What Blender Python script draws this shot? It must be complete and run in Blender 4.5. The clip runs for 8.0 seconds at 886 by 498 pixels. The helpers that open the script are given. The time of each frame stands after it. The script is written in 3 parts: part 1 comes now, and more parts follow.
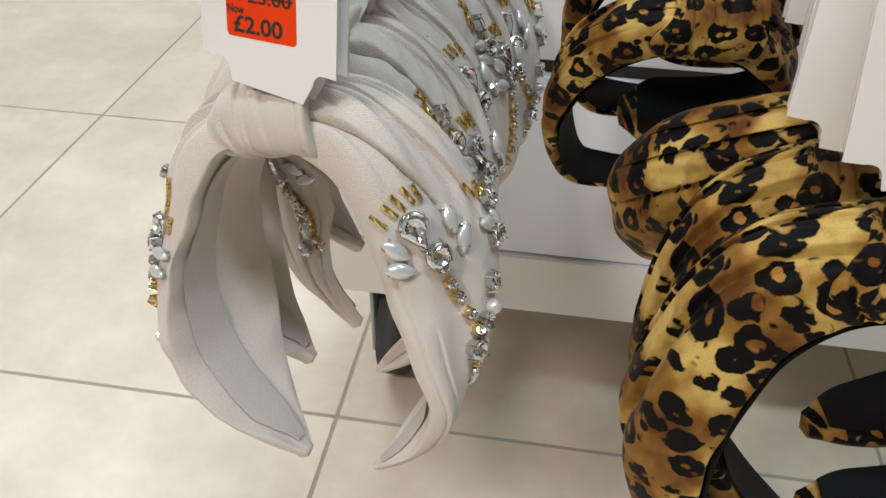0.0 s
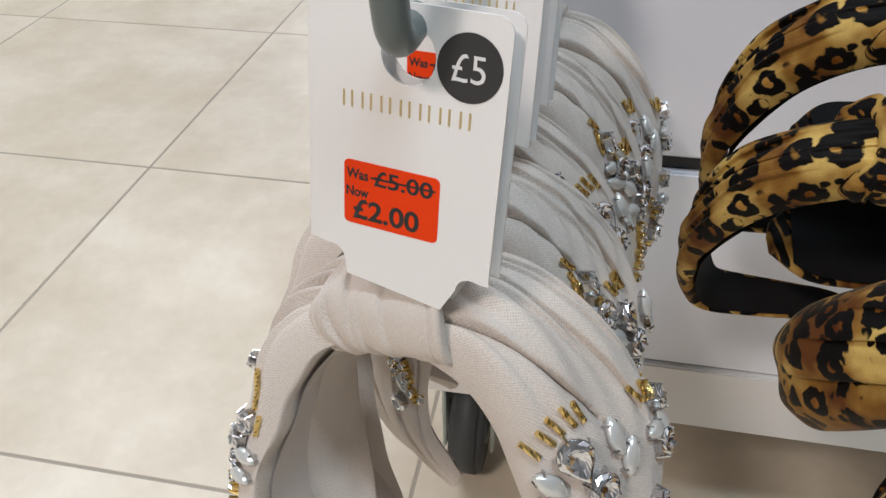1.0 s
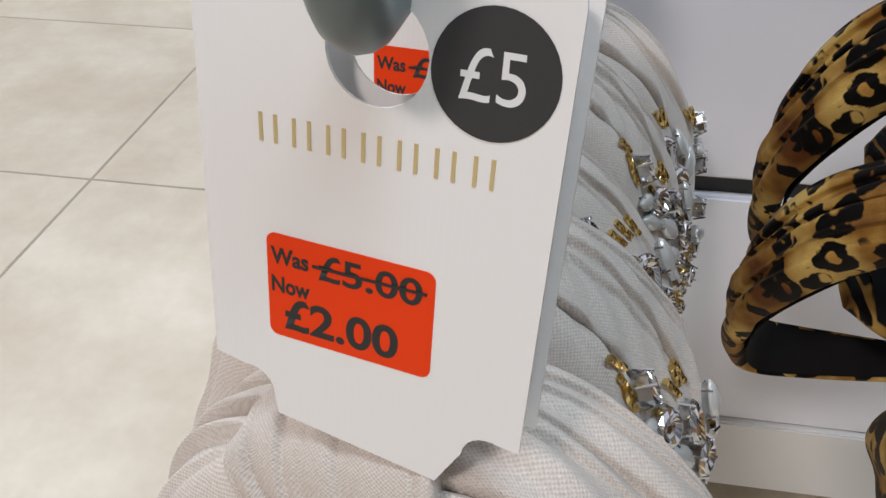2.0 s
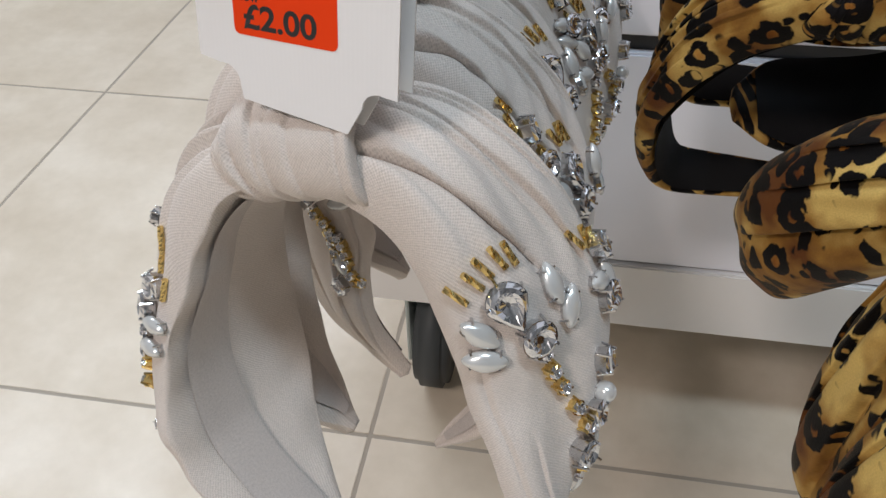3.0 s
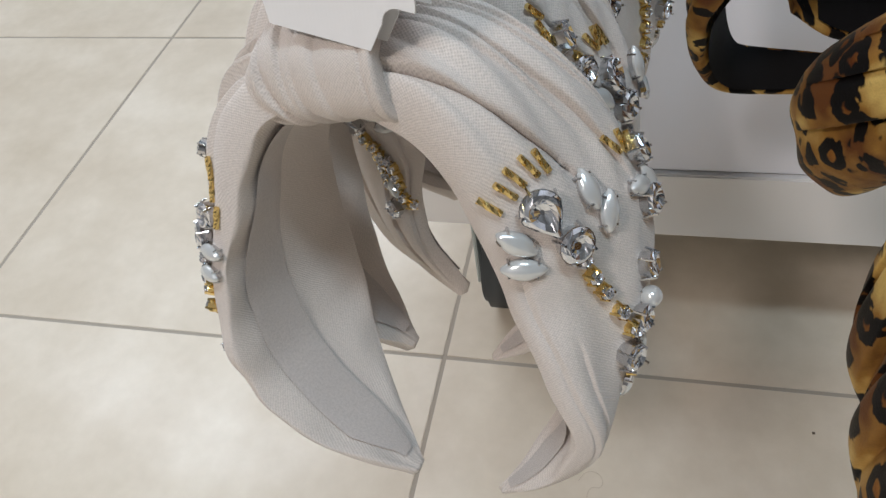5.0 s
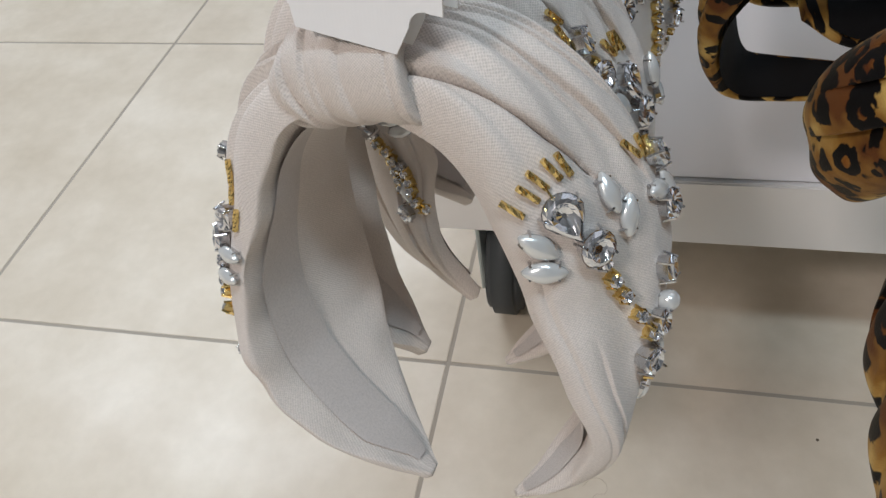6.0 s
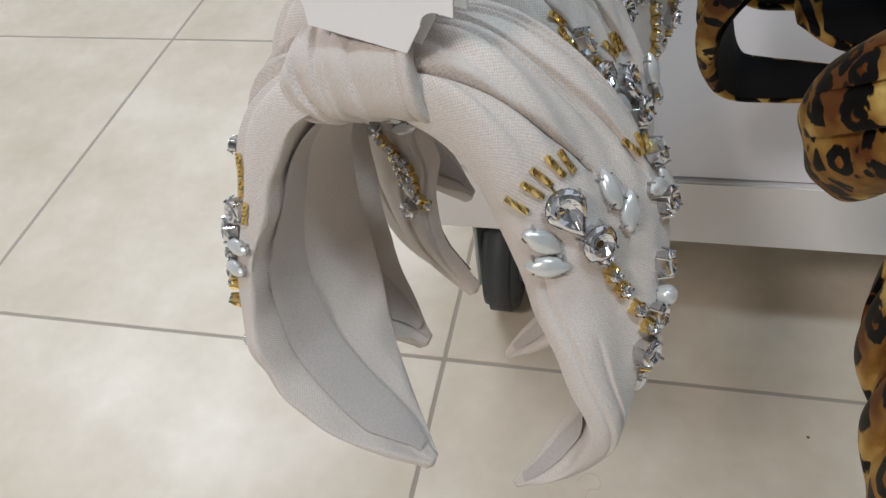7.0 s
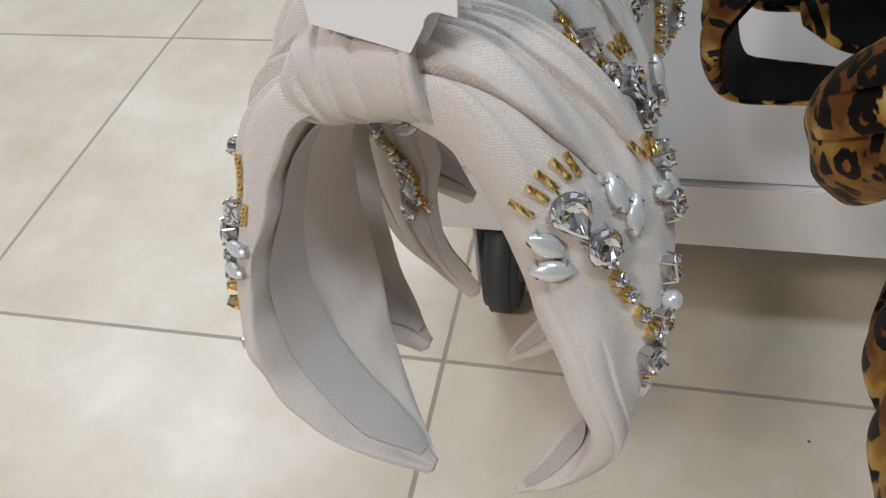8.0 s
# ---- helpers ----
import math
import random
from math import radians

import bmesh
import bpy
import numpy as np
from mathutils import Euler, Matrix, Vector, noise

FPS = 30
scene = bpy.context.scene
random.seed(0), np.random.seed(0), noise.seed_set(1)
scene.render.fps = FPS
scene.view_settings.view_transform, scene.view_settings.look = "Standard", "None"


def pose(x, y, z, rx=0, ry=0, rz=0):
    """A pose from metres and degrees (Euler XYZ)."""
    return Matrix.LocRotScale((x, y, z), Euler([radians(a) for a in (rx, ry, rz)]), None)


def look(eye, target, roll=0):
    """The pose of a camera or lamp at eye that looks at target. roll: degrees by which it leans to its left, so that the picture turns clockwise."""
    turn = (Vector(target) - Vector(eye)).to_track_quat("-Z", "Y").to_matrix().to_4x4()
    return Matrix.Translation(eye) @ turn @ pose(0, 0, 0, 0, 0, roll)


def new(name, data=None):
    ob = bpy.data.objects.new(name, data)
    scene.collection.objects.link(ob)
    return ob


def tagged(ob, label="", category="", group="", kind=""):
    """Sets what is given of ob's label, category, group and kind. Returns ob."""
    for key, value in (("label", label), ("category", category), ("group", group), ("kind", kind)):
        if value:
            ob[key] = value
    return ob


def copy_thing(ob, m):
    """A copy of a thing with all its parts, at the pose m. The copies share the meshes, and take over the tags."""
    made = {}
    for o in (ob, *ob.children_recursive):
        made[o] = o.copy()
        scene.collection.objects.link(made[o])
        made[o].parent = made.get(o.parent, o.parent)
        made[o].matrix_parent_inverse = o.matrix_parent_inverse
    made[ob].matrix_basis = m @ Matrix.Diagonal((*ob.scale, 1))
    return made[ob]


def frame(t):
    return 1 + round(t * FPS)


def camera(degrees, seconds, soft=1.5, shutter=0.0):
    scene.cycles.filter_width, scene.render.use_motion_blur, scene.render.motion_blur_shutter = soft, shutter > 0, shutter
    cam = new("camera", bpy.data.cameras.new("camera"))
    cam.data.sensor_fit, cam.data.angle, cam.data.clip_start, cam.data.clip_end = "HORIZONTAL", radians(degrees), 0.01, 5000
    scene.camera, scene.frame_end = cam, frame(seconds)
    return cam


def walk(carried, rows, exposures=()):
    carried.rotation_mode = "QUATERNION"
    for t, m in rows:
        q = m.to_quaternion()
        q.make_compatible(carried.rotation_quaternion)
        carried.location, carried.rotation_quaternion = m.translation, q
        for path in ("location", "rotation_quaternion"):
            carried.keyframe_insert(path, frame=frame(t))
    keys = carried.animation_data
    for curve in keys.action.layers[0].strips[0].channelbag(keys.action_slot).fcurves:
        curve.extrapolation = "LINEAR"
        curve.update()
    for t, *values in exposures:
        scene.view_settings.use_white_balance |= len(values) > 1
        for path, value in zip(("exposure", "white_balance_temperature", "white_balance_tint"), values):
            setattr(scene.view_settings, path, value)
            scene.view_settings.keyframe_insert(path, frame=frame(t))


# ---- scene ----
cam = camera(58.3, 8.0)
PATH = [
    (0, (0.173, -0.467, 0.599), (-0.066, 1.073, -0.655), 0.6),
    (0.5, (0.16, -0.451, 0.594), (-0.149, 1.082, -0.654), -0.2),
    (1, (0.119, -0.385, 0.609), (-0.204, 1.163, -0.616), -1.0),
    (1.2, (0.114, -0.354, 0.599), (-0.195, 1.212, -0.607), -1.3),
    (2.3, (0.096, -0.303, 0.57), (-0.137, 1.253, -0.665), 0.2),
    (2.5, (0.101, -0.321, 0.577), (-0.13, 1.23, -0.665), -0.0),
    (2.8, (0.121, -0.363, 0.569), (-0.129, 1.156, -0.707), -0.0),
    (3, (0.136, -0.382, 0.569), (-0.131, 1.086, -0.763), -1.2),
    (3.5, (0.153, -0.383, 0.568), (-0.24, 0.964, -0.857), -7.2),
    (4, (0.149, -0.376, 0.562), (-0.307, 0.925, -0.887), -10.4),
    (5.5, (0.148, -0.388, 0.569), (-0.296, 0.925, -0.873), -10.1),
    (6, (0.142, -0.388, 0.568), (-0.298, 0.934, -0.867), -9.7),
    (6.5, (0.141, -0.39, 0.568), (-0.289, 0.938, -0.864), -9.0),
    (7, (0.14, -0.394, 0.572), (-0.283, 0.929, -0.867), -8.7),
    (7.5, (0.139, -0.393, 0.571), (-0.28, 0.936, -0.864), -8.5),
    (8, (0.138, -0.391, 0.57), (-0.281, 0.933, -0.869), -8.3),
]
walk(cam, [(t, look(eye, target, roll)) for t, eye, target, roll in PATH], [(0.0, -0.34, 7000, 12), (1.0, -0.43, 6800, 14), (2.5, -0.50, 6700, 15), (4.0, -0.55, 6550, 13), (8.0, -0.55, 6550, 13)])

# ---- world, lights, exposure ----
world = bpy.data.worlds.new("world")
scene.world = world
world.use_nodes = True
world.node_tree.nodes["Background"].inputs["Color"].default_value = (0.9, 0.95, 1.0, 1)
world.node_tree.nodes["Background"].inputs["Strength"].default_value = 0.03


def ceiling_lamp(x, y, sx, sy, power, colour):
    data = bpy.data.lights.new("ceiling_light", "AREA")
    data.shape, data.size, data.size_y, data.energy, data.color = "RECTANGLE", sx, sy, power, colour
    ob = new("ceiling_light", data)
    ob.matrix_world = pose(x, y, 2.88)
    return ob


COOL, WARM = (0.82, 0.92, 1.0), (1.0, 0.94, 0.90)
ceiling_lamp(-0.9, -2.2, 0.5, 0.5, 80, WARM)
ceiling_lamp(0.62, -0.85, 1.2, 0.3, 49, (0.66, 0.86, 1.0))
ceiling_lamp(-1.9, 1.3, 1.2, 0.3, 54, COOL)
ceiling_lamp(-1.6, 2.6, 1.2, 0.3, 52, COOL)
ceiling_lamp(-1.3, 5.0, 1.2, 0.3, 80, COOL)
ceiling_lamp(-2.2, 7.0, 1.2, 0.3, 80, COOL)


# ---- materials ----
def material(name, colour, rough=0.5, metal=0.0):
    m = bpy.data.materials.new(name)
    m.use_nodes = True
    b = m.node_tree.nodes["Principled BSDF"]
    b.inputs["Base Color"].default_value = (*colour, 1)
    b.inputs["Roughness"].default_value = rough
    b.inputs["Metallic"].default_value = metal
    return m, m.node_tree, b


def node(tree, kind, **values):
    n = tree.nodes.new(kind)
    for key, value in values.items():
        n.inputs[key.replace("_", " ")].default_value = value
    return n


def coords(tree, output, scale=(1, 1, 1)):
    c = tree.nodes.new("ShaderNodeTexCoord")
    m = tree.nodes.new("ShaderNodeMapping")
    m.inputs["Scale"].default_value = scale
    tree.links.new(c.outputs[output], m.inputs["Vector"])
    return m.outputs["Vector"]


def ramp(tree, fac, stops):
    r = tree.nodes.new("ShaderNodeValToRGB")
    e = r.color_ramp.elements
    while len(e) < len(stops):
        e.new(0.5)
    for el, (p, c) in zip(e, stops):
        el.position, el.color = p, (*c, 1)
    tree.links.new(fac, r.inputs["Fac"])
    return r.outputs["Color"]


def mixed(tree, fac, a, b, mode="MIX"):
    n = tree.nodes.new("ShaderNodeMix")
    n.data_type, n.blend_type = "RGBA", mode
    for sock, value in ((n.inputs[0], fac), (n.inputs[6], a), (n.inputs[7], b)):
        if isinstance(value, bpy.types.NodeSocket):
            tree.links.new(value, sock)
        else:
            sock.default_value = value if isinstance(value, (int, float)) else (*value, 1)
    return n.outputs[2]


def bumped(tree, b, height, strength, distance, under=None):
    n = node(tree, "ShaderNodeBump", Strength=strength, Distance=distance)
    tree.links.new(height, n.inputs["Height"])
    if under is not None:
        tree.links.new(under, n.inputs["Normal"])
    tree.links.new(n.outputs["Normal"], b.inputs["Normal"])
    return n.outputs["Normal"]


def noise_tex(tree, vec, scale, detail=3.0, rough=0.55):
    n = node(tree, "ShaderNodeTexNoise", Scale=scale, Detail=detail, Roughness=rough)
    tree.links.new(vec, n.inputs["Vector"])
    return n


def math_node(tree, op, a, b=0.0):
    n = tree.nodes.new("ShaderNodeMath")
    n.operation = op
    for sock, value in zip(n.inputs, (a, b)):
        if isinstance(value, (int, float)):
            sock.default_value = value
        else:
            tree.links.new(value, sock)
    return n.outputs[0]


def woven(name, a, b, sheen=0.25, thread=0.00056, depth=0.00020, slack=0.35):
    """Plain-weave cloth: warp over weft in the UV metres of the cloth, uneven threads, slubs and faint wear."""
    m, tr, p = material(name, a, 0.85)
    uv = coords(tr, "UV")
    uneven = noise_tex(tr, uv, 260.0, 2.0)
    axes = tr.nodes.new("ShaderNodeSeparateXYZ")
    tr.links.new(mixed(tr, 0.0008, uv, uneven.outputs["Color"], "ADD"), axes.inputs[0])
    warp = math_node(tr, "SINE", math_node(tr, "MULTIPLY", axes.outputs[0], math.pi / thread))
    weft = math_node(tr, "SINE", math_node(tr, "MULTIPLY", axes.outputs[1], math.pi / thread))
    over = math_node(tr, "MULTIPLY_ADD", math_node(tr, "MULTIPLY", warp, weft), 0.5)
    over.node.inputs[2].default_value = 0.5
    big = noise_tex(tr, coords(tr, "Object"), 26.0, 4.0)
    fine = noise_tex(tr, uv, 1100.0, 2.0)
    colour = mixed(tr, big.outputs["Fac"], a, b)
    colour = mixed(tr, 0.48, colour, ramp(tr, over, ((0.1, (0.62, 0.59, 0.57)), (0.6, (1, 1, 1)))), "MULTIPLY")
    colour = mixed(tr, 0.3, colour, ramp(tr, fine.outputs["Fac"], ((0.35, (0.6, 0.6, 0.6)), (0.6, (1, 1, 1)))), "MULTIPLY")
    tr.links.new(colour, p.inputs["Base Color"])
    first = node(tr, "ShaderNodeBump", Strength=slack, Distance=0.0012)
    tr.links.new(big.outputs["Fac"], first.inputs["Height"])
    bumped(tr, p, over, 0.75, depth, first.outputs["Normal"])
    p.inputs["Sheen Weight"].default_value = sheen
    p.inputs["Sheen Roughness"].default_value = 0.45
    p.inputs["Specular IOR Level"].default_value = 0.25
    return m


CREAM = woven("cream_crepe", (0.75, 0.672, 0.612), (0.78, 0.706, 0.65))
LINING = woven("cream_lining", (0.615, 0.56, 0.525), (0.635, 0.58, 0.545), 0.1, 0.0003, 0.0001, 0.08)
BLACK_CLOTH = woven("black_velvet_lining", (0.004, 0.004, 0.005), (0.007, 0.007, 0.008), 0.02, 0.0004, 0.0001)


def leopard():
    m, tr, p = material("leopard_velvet", (0.4, 0.2, 0.04), 0.6)
    uv = coords(tr, "UV")
    warp = noise_tex(tr, uv, 60.0, 2.0)
    vec = mixed(tr, 0.012, uv, warp.outputs["Color"], "ADD")
    vor = node(tr, "ShaderNodeTexVoronoi", Scale=72.0, Randomness=0.8)
    tr.links.new(vec, vor.inputs["Vector"])
    edge = noise_tex(tr, uv, 240.0, 2.0)
    gate = noise_tex(tr, uv, 95.0, 1.0)
    d = tr.nodes.new("ShaderNodeMath")
    d.operation = "MULTIPLY_ADD"
    tr.links.new(edge.outputs["Fac"], d.inputs[0])
    d.inputs[1].default_value = 0.26
    tr.links.new(vor.outputs["Distance"], d.inputs[2])
    ring = ramp(tr, d.outputs[0], ((0.25, (0, 0, 0)), (0.29, (1, 1, 1)), (0.575, (1, 1, 1)), (0.61, (0, 0, 0))))
    broken = ramp(tr, gate.outputs["Fac"], ((0.29, (0, 0, 0)), (0.34, (1, 1, 1))))
    spots = mixed(tr, 1.0, ring, broken, "MULTIPLY")
    small = node(tr, "ShaderNodeTexVoronoi", Scale=120.0, Randomness=1.0)
    tr.links.new(vec, small.inputs["Vector"])
    dots = ramp(tr, small.outputs["Distance"], ((0.26, (1, 1, 1)), (0.32, (0, 0, 0))))
    spare = ramp(tr, gate.outputs["Fac"], ((0.47, (1, 1, 1)), (0.52, (0, 0, 0))))
    spots = mixed(tr, 1.0, spots, mixed(tr, 1.0, dots, spare, "MULTIPLY"), "LIGHTEN")
    tone = noise_tex(tr, coords(tr, "Object"), 34.0, 3.0)
    ground = ramp(tr, tone.outputs["Fac"], ((0.37, (0.13, 0.045, 0.012)), (0.49, (0.32, 0.16, 0.034)), (0.62, (0.66, 0.45, 0.14))))
    core = ramp(tr, d.outputs[0], ((0.22, (0.75, 0.55, 0.4)), (0.34, (1, 1, 1))))
    ground = mixed(tr, 1.0, ground, core, "MULTIPLY")
    nap = noise_tex(tr, uv, 1500.0, 2.0)
    colour = mixed(tr, spots, ground, (0.004, 0.0032, 0.0034))
    colour = mixed(tr, 0.3, colour, ramp(tr, nap.outputs["Fac"], ((0.35, (0.55, 0.55, 0.55)), (0.65, (1, 1, 1)))), "MULTIPLY")
    tr.links.new(colour, p.inputs["Base Color"])
    bumped(tr, p, nap.outputs["Fac"], 0.4, 0.0003)
    p.inputs["Specular IOR Level"].default_value = 0.12
    p.inputs["Sheen Weight"].default_value = 0.05
    p.inputs["Sheen Roughness"].default_value = 0.35
    p.inputs["Sheen Tint"].default_value = (1.0, 0.8, 0.5, 1)
    return m


LEOPARD = leopard()


def card():
    m, tr, p = material("ribbed_card", (0.87, 0.855, 0.85), 0.6)
    w = node(tr, "ShaderNodeTexWave", Scale=260.0, Distortion=0.4, Detail=1.0)
    w.bands_direction = "X"
    tr.links.new(coords(tr, "Object"), w.inputs["Vector"])
    bumped(tr, p, w.outputs["Fac"], 0.12, 0.0001)
    return m


CARD = card()
STICKER, tree_, st_ = material("orange_red_label", (0.88, 0.055, 0.006), 0.5)
st_.inputs["Specular IOR Level"].default_value = 0.15
INK = material("black_ink", (0.02, 0.02, 0.02), 0.6)[0]
DISC = material("charcoal_print", (0.035, 0.034, 0.036), 0.55)[0]
WHITE_INK = material("white_ink", (0.8, 0.8, 0.8), 0.6)[0]
FOIL = material("gold_foil", (0.82, 0.68, 0.38), 0.3, 0.8)[0]
GOLD = material("gold_glass_bead", (0.83, 0.62, 0.25), 0.16, 0.95)[0]
SILVER = material("silver_setting", (0.62, 0.62, 0.63), 0.18, 1.0)[0]
PEARL, tree_, pearl_ = material("pearl", (0.72, 0.73, 0.72), 0.2, 0.4)
pearl_.inputs["Coat Weight"].default_value = 0.6
pearl_.inputs["Coat Roughness"].default_value = 0.08
pearl_.inputs["Sheen Weight"].default_value = 0.2
CRYSTAL, tree_, cr = material("foiled_crystal", (0.84, 0.86, 0.90), 0.03, 0.92)
cr.inputs["Coat Weight"].default_value = 1.0
cr.inputs["Coat Roughness"].default_value = 0.02
HOOK = material("grey_green_plastic", (0.13, 0.165, 0.17), 0.35)[0]
RUBBER = material("grey_rubber", (0.05, 0.055, 0.058), 0.6)[0]
HUB = material("grey_plastic_hub", (0.22, 0.24, 0.25), 0.45)[0]
STEEL = material("grey_painted_bracket", (0.46, 0.51, 0.49), 0.4, 0.2)[0]
SLOT = material("black_slot", (0.012, 0.012, 0.014), 0.5)[0]


def painted(name, colour):
    m, tr, p = material(name, colour, 0.3)
    n = noise_tex(tr, coords(tr, "Object"), 7.0, 5.0)
    f = noise_tex(tr, coords(tr, "Object"), 420.0, 2.0)
    c = mixed(tr, 0.08, colour, ramp(tr, n.outputs["Fac"], ((0.35, (0.55, 0.52, 0.48)), (0.65, (1, 1, 1)))), "MULTIPLY")
    tr.links.new(c, p.inputs["Base Color"])
    bumped(tr, p, f.outputs["Fac"], 0.12, 0.0003)
    return m


PANEL = painted("white_laminate", (0.80, 0.80, 0.86))
PLINTH_PAINT = painted("off_white_metal", (0.78, 0.76, 0.74))
# Dark grey for the unseen walls and ceiling, set to limit bounce light.
LOW_BOUNCE_GREY = painted("grey_low_bounce", (0.24, 0.24, 0.24))


def tile_mat():
    m, tr, p = material("cream_porcelain", (0.55, 0.5, 0.42), 0.22)
    vec = coords(tr, "Object")
    info = tr.nodes.new("ShaderNodeObjectInfo")
    shift = mixed(tr, 1.0, vec, info.outputs["Random"], "ADD")
    cloud = noise_tex(tr, shift, 6.5, 4.0, 0.6)
    fine = noise_tex(tr, shift, 60.0, 4.0, 0.65)
    c = ramp(tr, cloud.outputs["Fac"], ((0.30, (0.61, 0.520, 0.405)), (0.5, (0.69, 0.602, 0.487)), (0.70, (0.78, 0.698, 0.588))))
    c = mixed(tr, 0.2, c, ramp(tr, fine.outputs["Fac"], ((0.3, (0.7, 0.68, 0.62)), (0.7, (1, 1, 1)))), "MULTIPLY")
    tr.links.new(c, p.inputs["Base Color"])
    r = ramp(tr, cloud.outputs["Fac"], ((0.35, (0.42, 0.42, 0.42)), (0.65, (0.32, 0.32, 0.32))))
    tr.links.new(r, p.inputs["Roughness"])
    bumped(tr, p, cloud.outputs["Fac"], 0.04, 0.004)
    return m


TILE = tile_mat()
GROUT = material("grey_grout", (0.38, 0.335, 0.28), 0.9)[0]


DIRT = material("brown_dirt", (0.12, 0.09, 0.06), 0.8)[0]
HAIR = material("brown_hair", (0.45, 0.36, 0.26), 0.5)[0]


# ---- builders ----
def link(name, mesh, mat, parent=None, label="", smooth=False):
    mesh.materials.append(mat)
    if smooth:
        mesh.polygons.foreach_set("use_smooth", [True] * len(mesh.polygons))
    ob = new(name, mesh)
    if parent is not None:
        ob.parent = parent
    return tagged(ob, label)


def part(name, bm, mat, parent=None, label="", smooth=False):
    mesh = bpy.data.meshes.new(name)
    bm.to_mesh(mesh)
    bm.free()
    return link(name, mesh, mat, parent, label, smooth)


def box(x0, x1, y0, y1, z0, z1, bevel=0.0):
    bm = bmesh.new()
    bmesh.ops.create_cube(bm, size=1)
    for v in bm.verts:
        v.co = Vector(((x0 + x1) / 2 + v.co.x * (x1 - x0), (y0 + y1) / 2 + v.co.y * (y1 - y0), (z0 + z1) / 2 + v.co.z * (z1 - z0)))
    if bevel:
        bmesh.ops.bevel(bm, geom=bm.edges[:], offset=bevel, segments=2, affect="EDGES")
    return bm


def sheet(name, grid, uv, mat, parent=None, label="", wrap=False):
    """A smooth surface through a grid of points [row][column]; wrap closes the columns. uv gives metres on the cloth."""
    nu, nv = grid.shape[:2]
    cols = nv if wrap else nv - 1
    faces, loops = [], []
    for i in range(nu - 1):
        for j in range(cols):
            k = (j + 1) % nv
            faces.append((i * nv + j, (i + 1) * nv + j, (i + 1) * nv + k, i * nv + k))
            e = j + 1
            loops += [uv[i][j], uv[i + 1][j], uv[i + 1][e], uv[i][e]]
    mesh = bpy.data.meshes.new(name)
    mesh.from_pydata(grid.reshape(-1, 3).tolist(), [], faces)
    layer = mesh.uv_layers.new(name="cloth")
    layer.data.foreach_set("uv", np.array(loops, dtype=np.float32).reshape(-1))
    mesh.update()
    return link(name, mesh, mat, parent, label, True)


def empty(name, m, label, category, group=""):
    ob = new(name)
    ob.matrix_world = m
    return tagged(ob, label, category, group)


# ---- room ----
floor = tagged(link("floor", bpy.data.meshes.new("floor"), GROUT), "cream polished porcelain tile floor with grey joints", "floor", kind="structure")
bm = box(-3.0, 3.0, -3.0, 9.0, -0.05, -0.0005)
bm.to_mesh(floor.data)
bm.free()


# Unseen enclosure, added to control bounce and floor reflections.
def wall(name, x0, x1, y0, y1):
    return tagged(part(name, box(x0, x1, y0, y1, -0.05, 3.0), LOW_BOUNCE_GREY), "unseen plain shop wall, grey chosen to limit bounce light", "wall", kind="structure")


wall("wall_north", -3.1, 3.1, 9.0, 9.1)
wall("wall_south", -3.1, 3.1, -3.1, -3.0)
wall("wall_east", 3.0, 3.1, -3.0, 9.0)
wall("wall_west", -3.1, -3.0, -3.0, 9.0)
tagged(part("ceiling", box(-3.1, 3.1, -3.1, 9.1, 3.0, 3.1), LOW_BOUNCE_GREY), "unseen plain shop ceiling, grey chosen to limit bounce light", "ceiling", kind="structure")

# ---- the display unit on castors ----
UNIT_Y = 0.045
unit = empty("display_unit", pose(0, UNIT_Y, 0), "white mobile display unit with slotted panels on castors", "display unit")
part("panel", box(-0.008, 1.192, 0.0, 0.02, 0.1866, 0.347, 0.0015), PANEL, unit)
part("slot", box(-0.006, 1.19, 0.006, 0.018, 0.347, 0.358), SLOT, unit, "black recessed slot")
part("upper_panel", box(-0.008, 1.192, 0.0, 0.02, 0.358, 0.86, 0.0015), PANEL, unit)
part("top_slot", box(-0.006, 1.19, 0.006, 0.018, 0.86, 0.871), SLOT, unit)
part("top_panel", box(-0.008, 1.192, 0.0, 0.02, 0.871, 1.4, 0.0015), PANEL, unit)
part("plinth", box(-0.009, 1.193, -0.004, 0.6, 0.126, 0.186, 0.0012), PLINTH_PAINT, unit, "off-white metal plinth rail")
part("core", box(-0.004, 1.188, 0.02, 0.58, 0.186, 1.39), PANEL, unit)


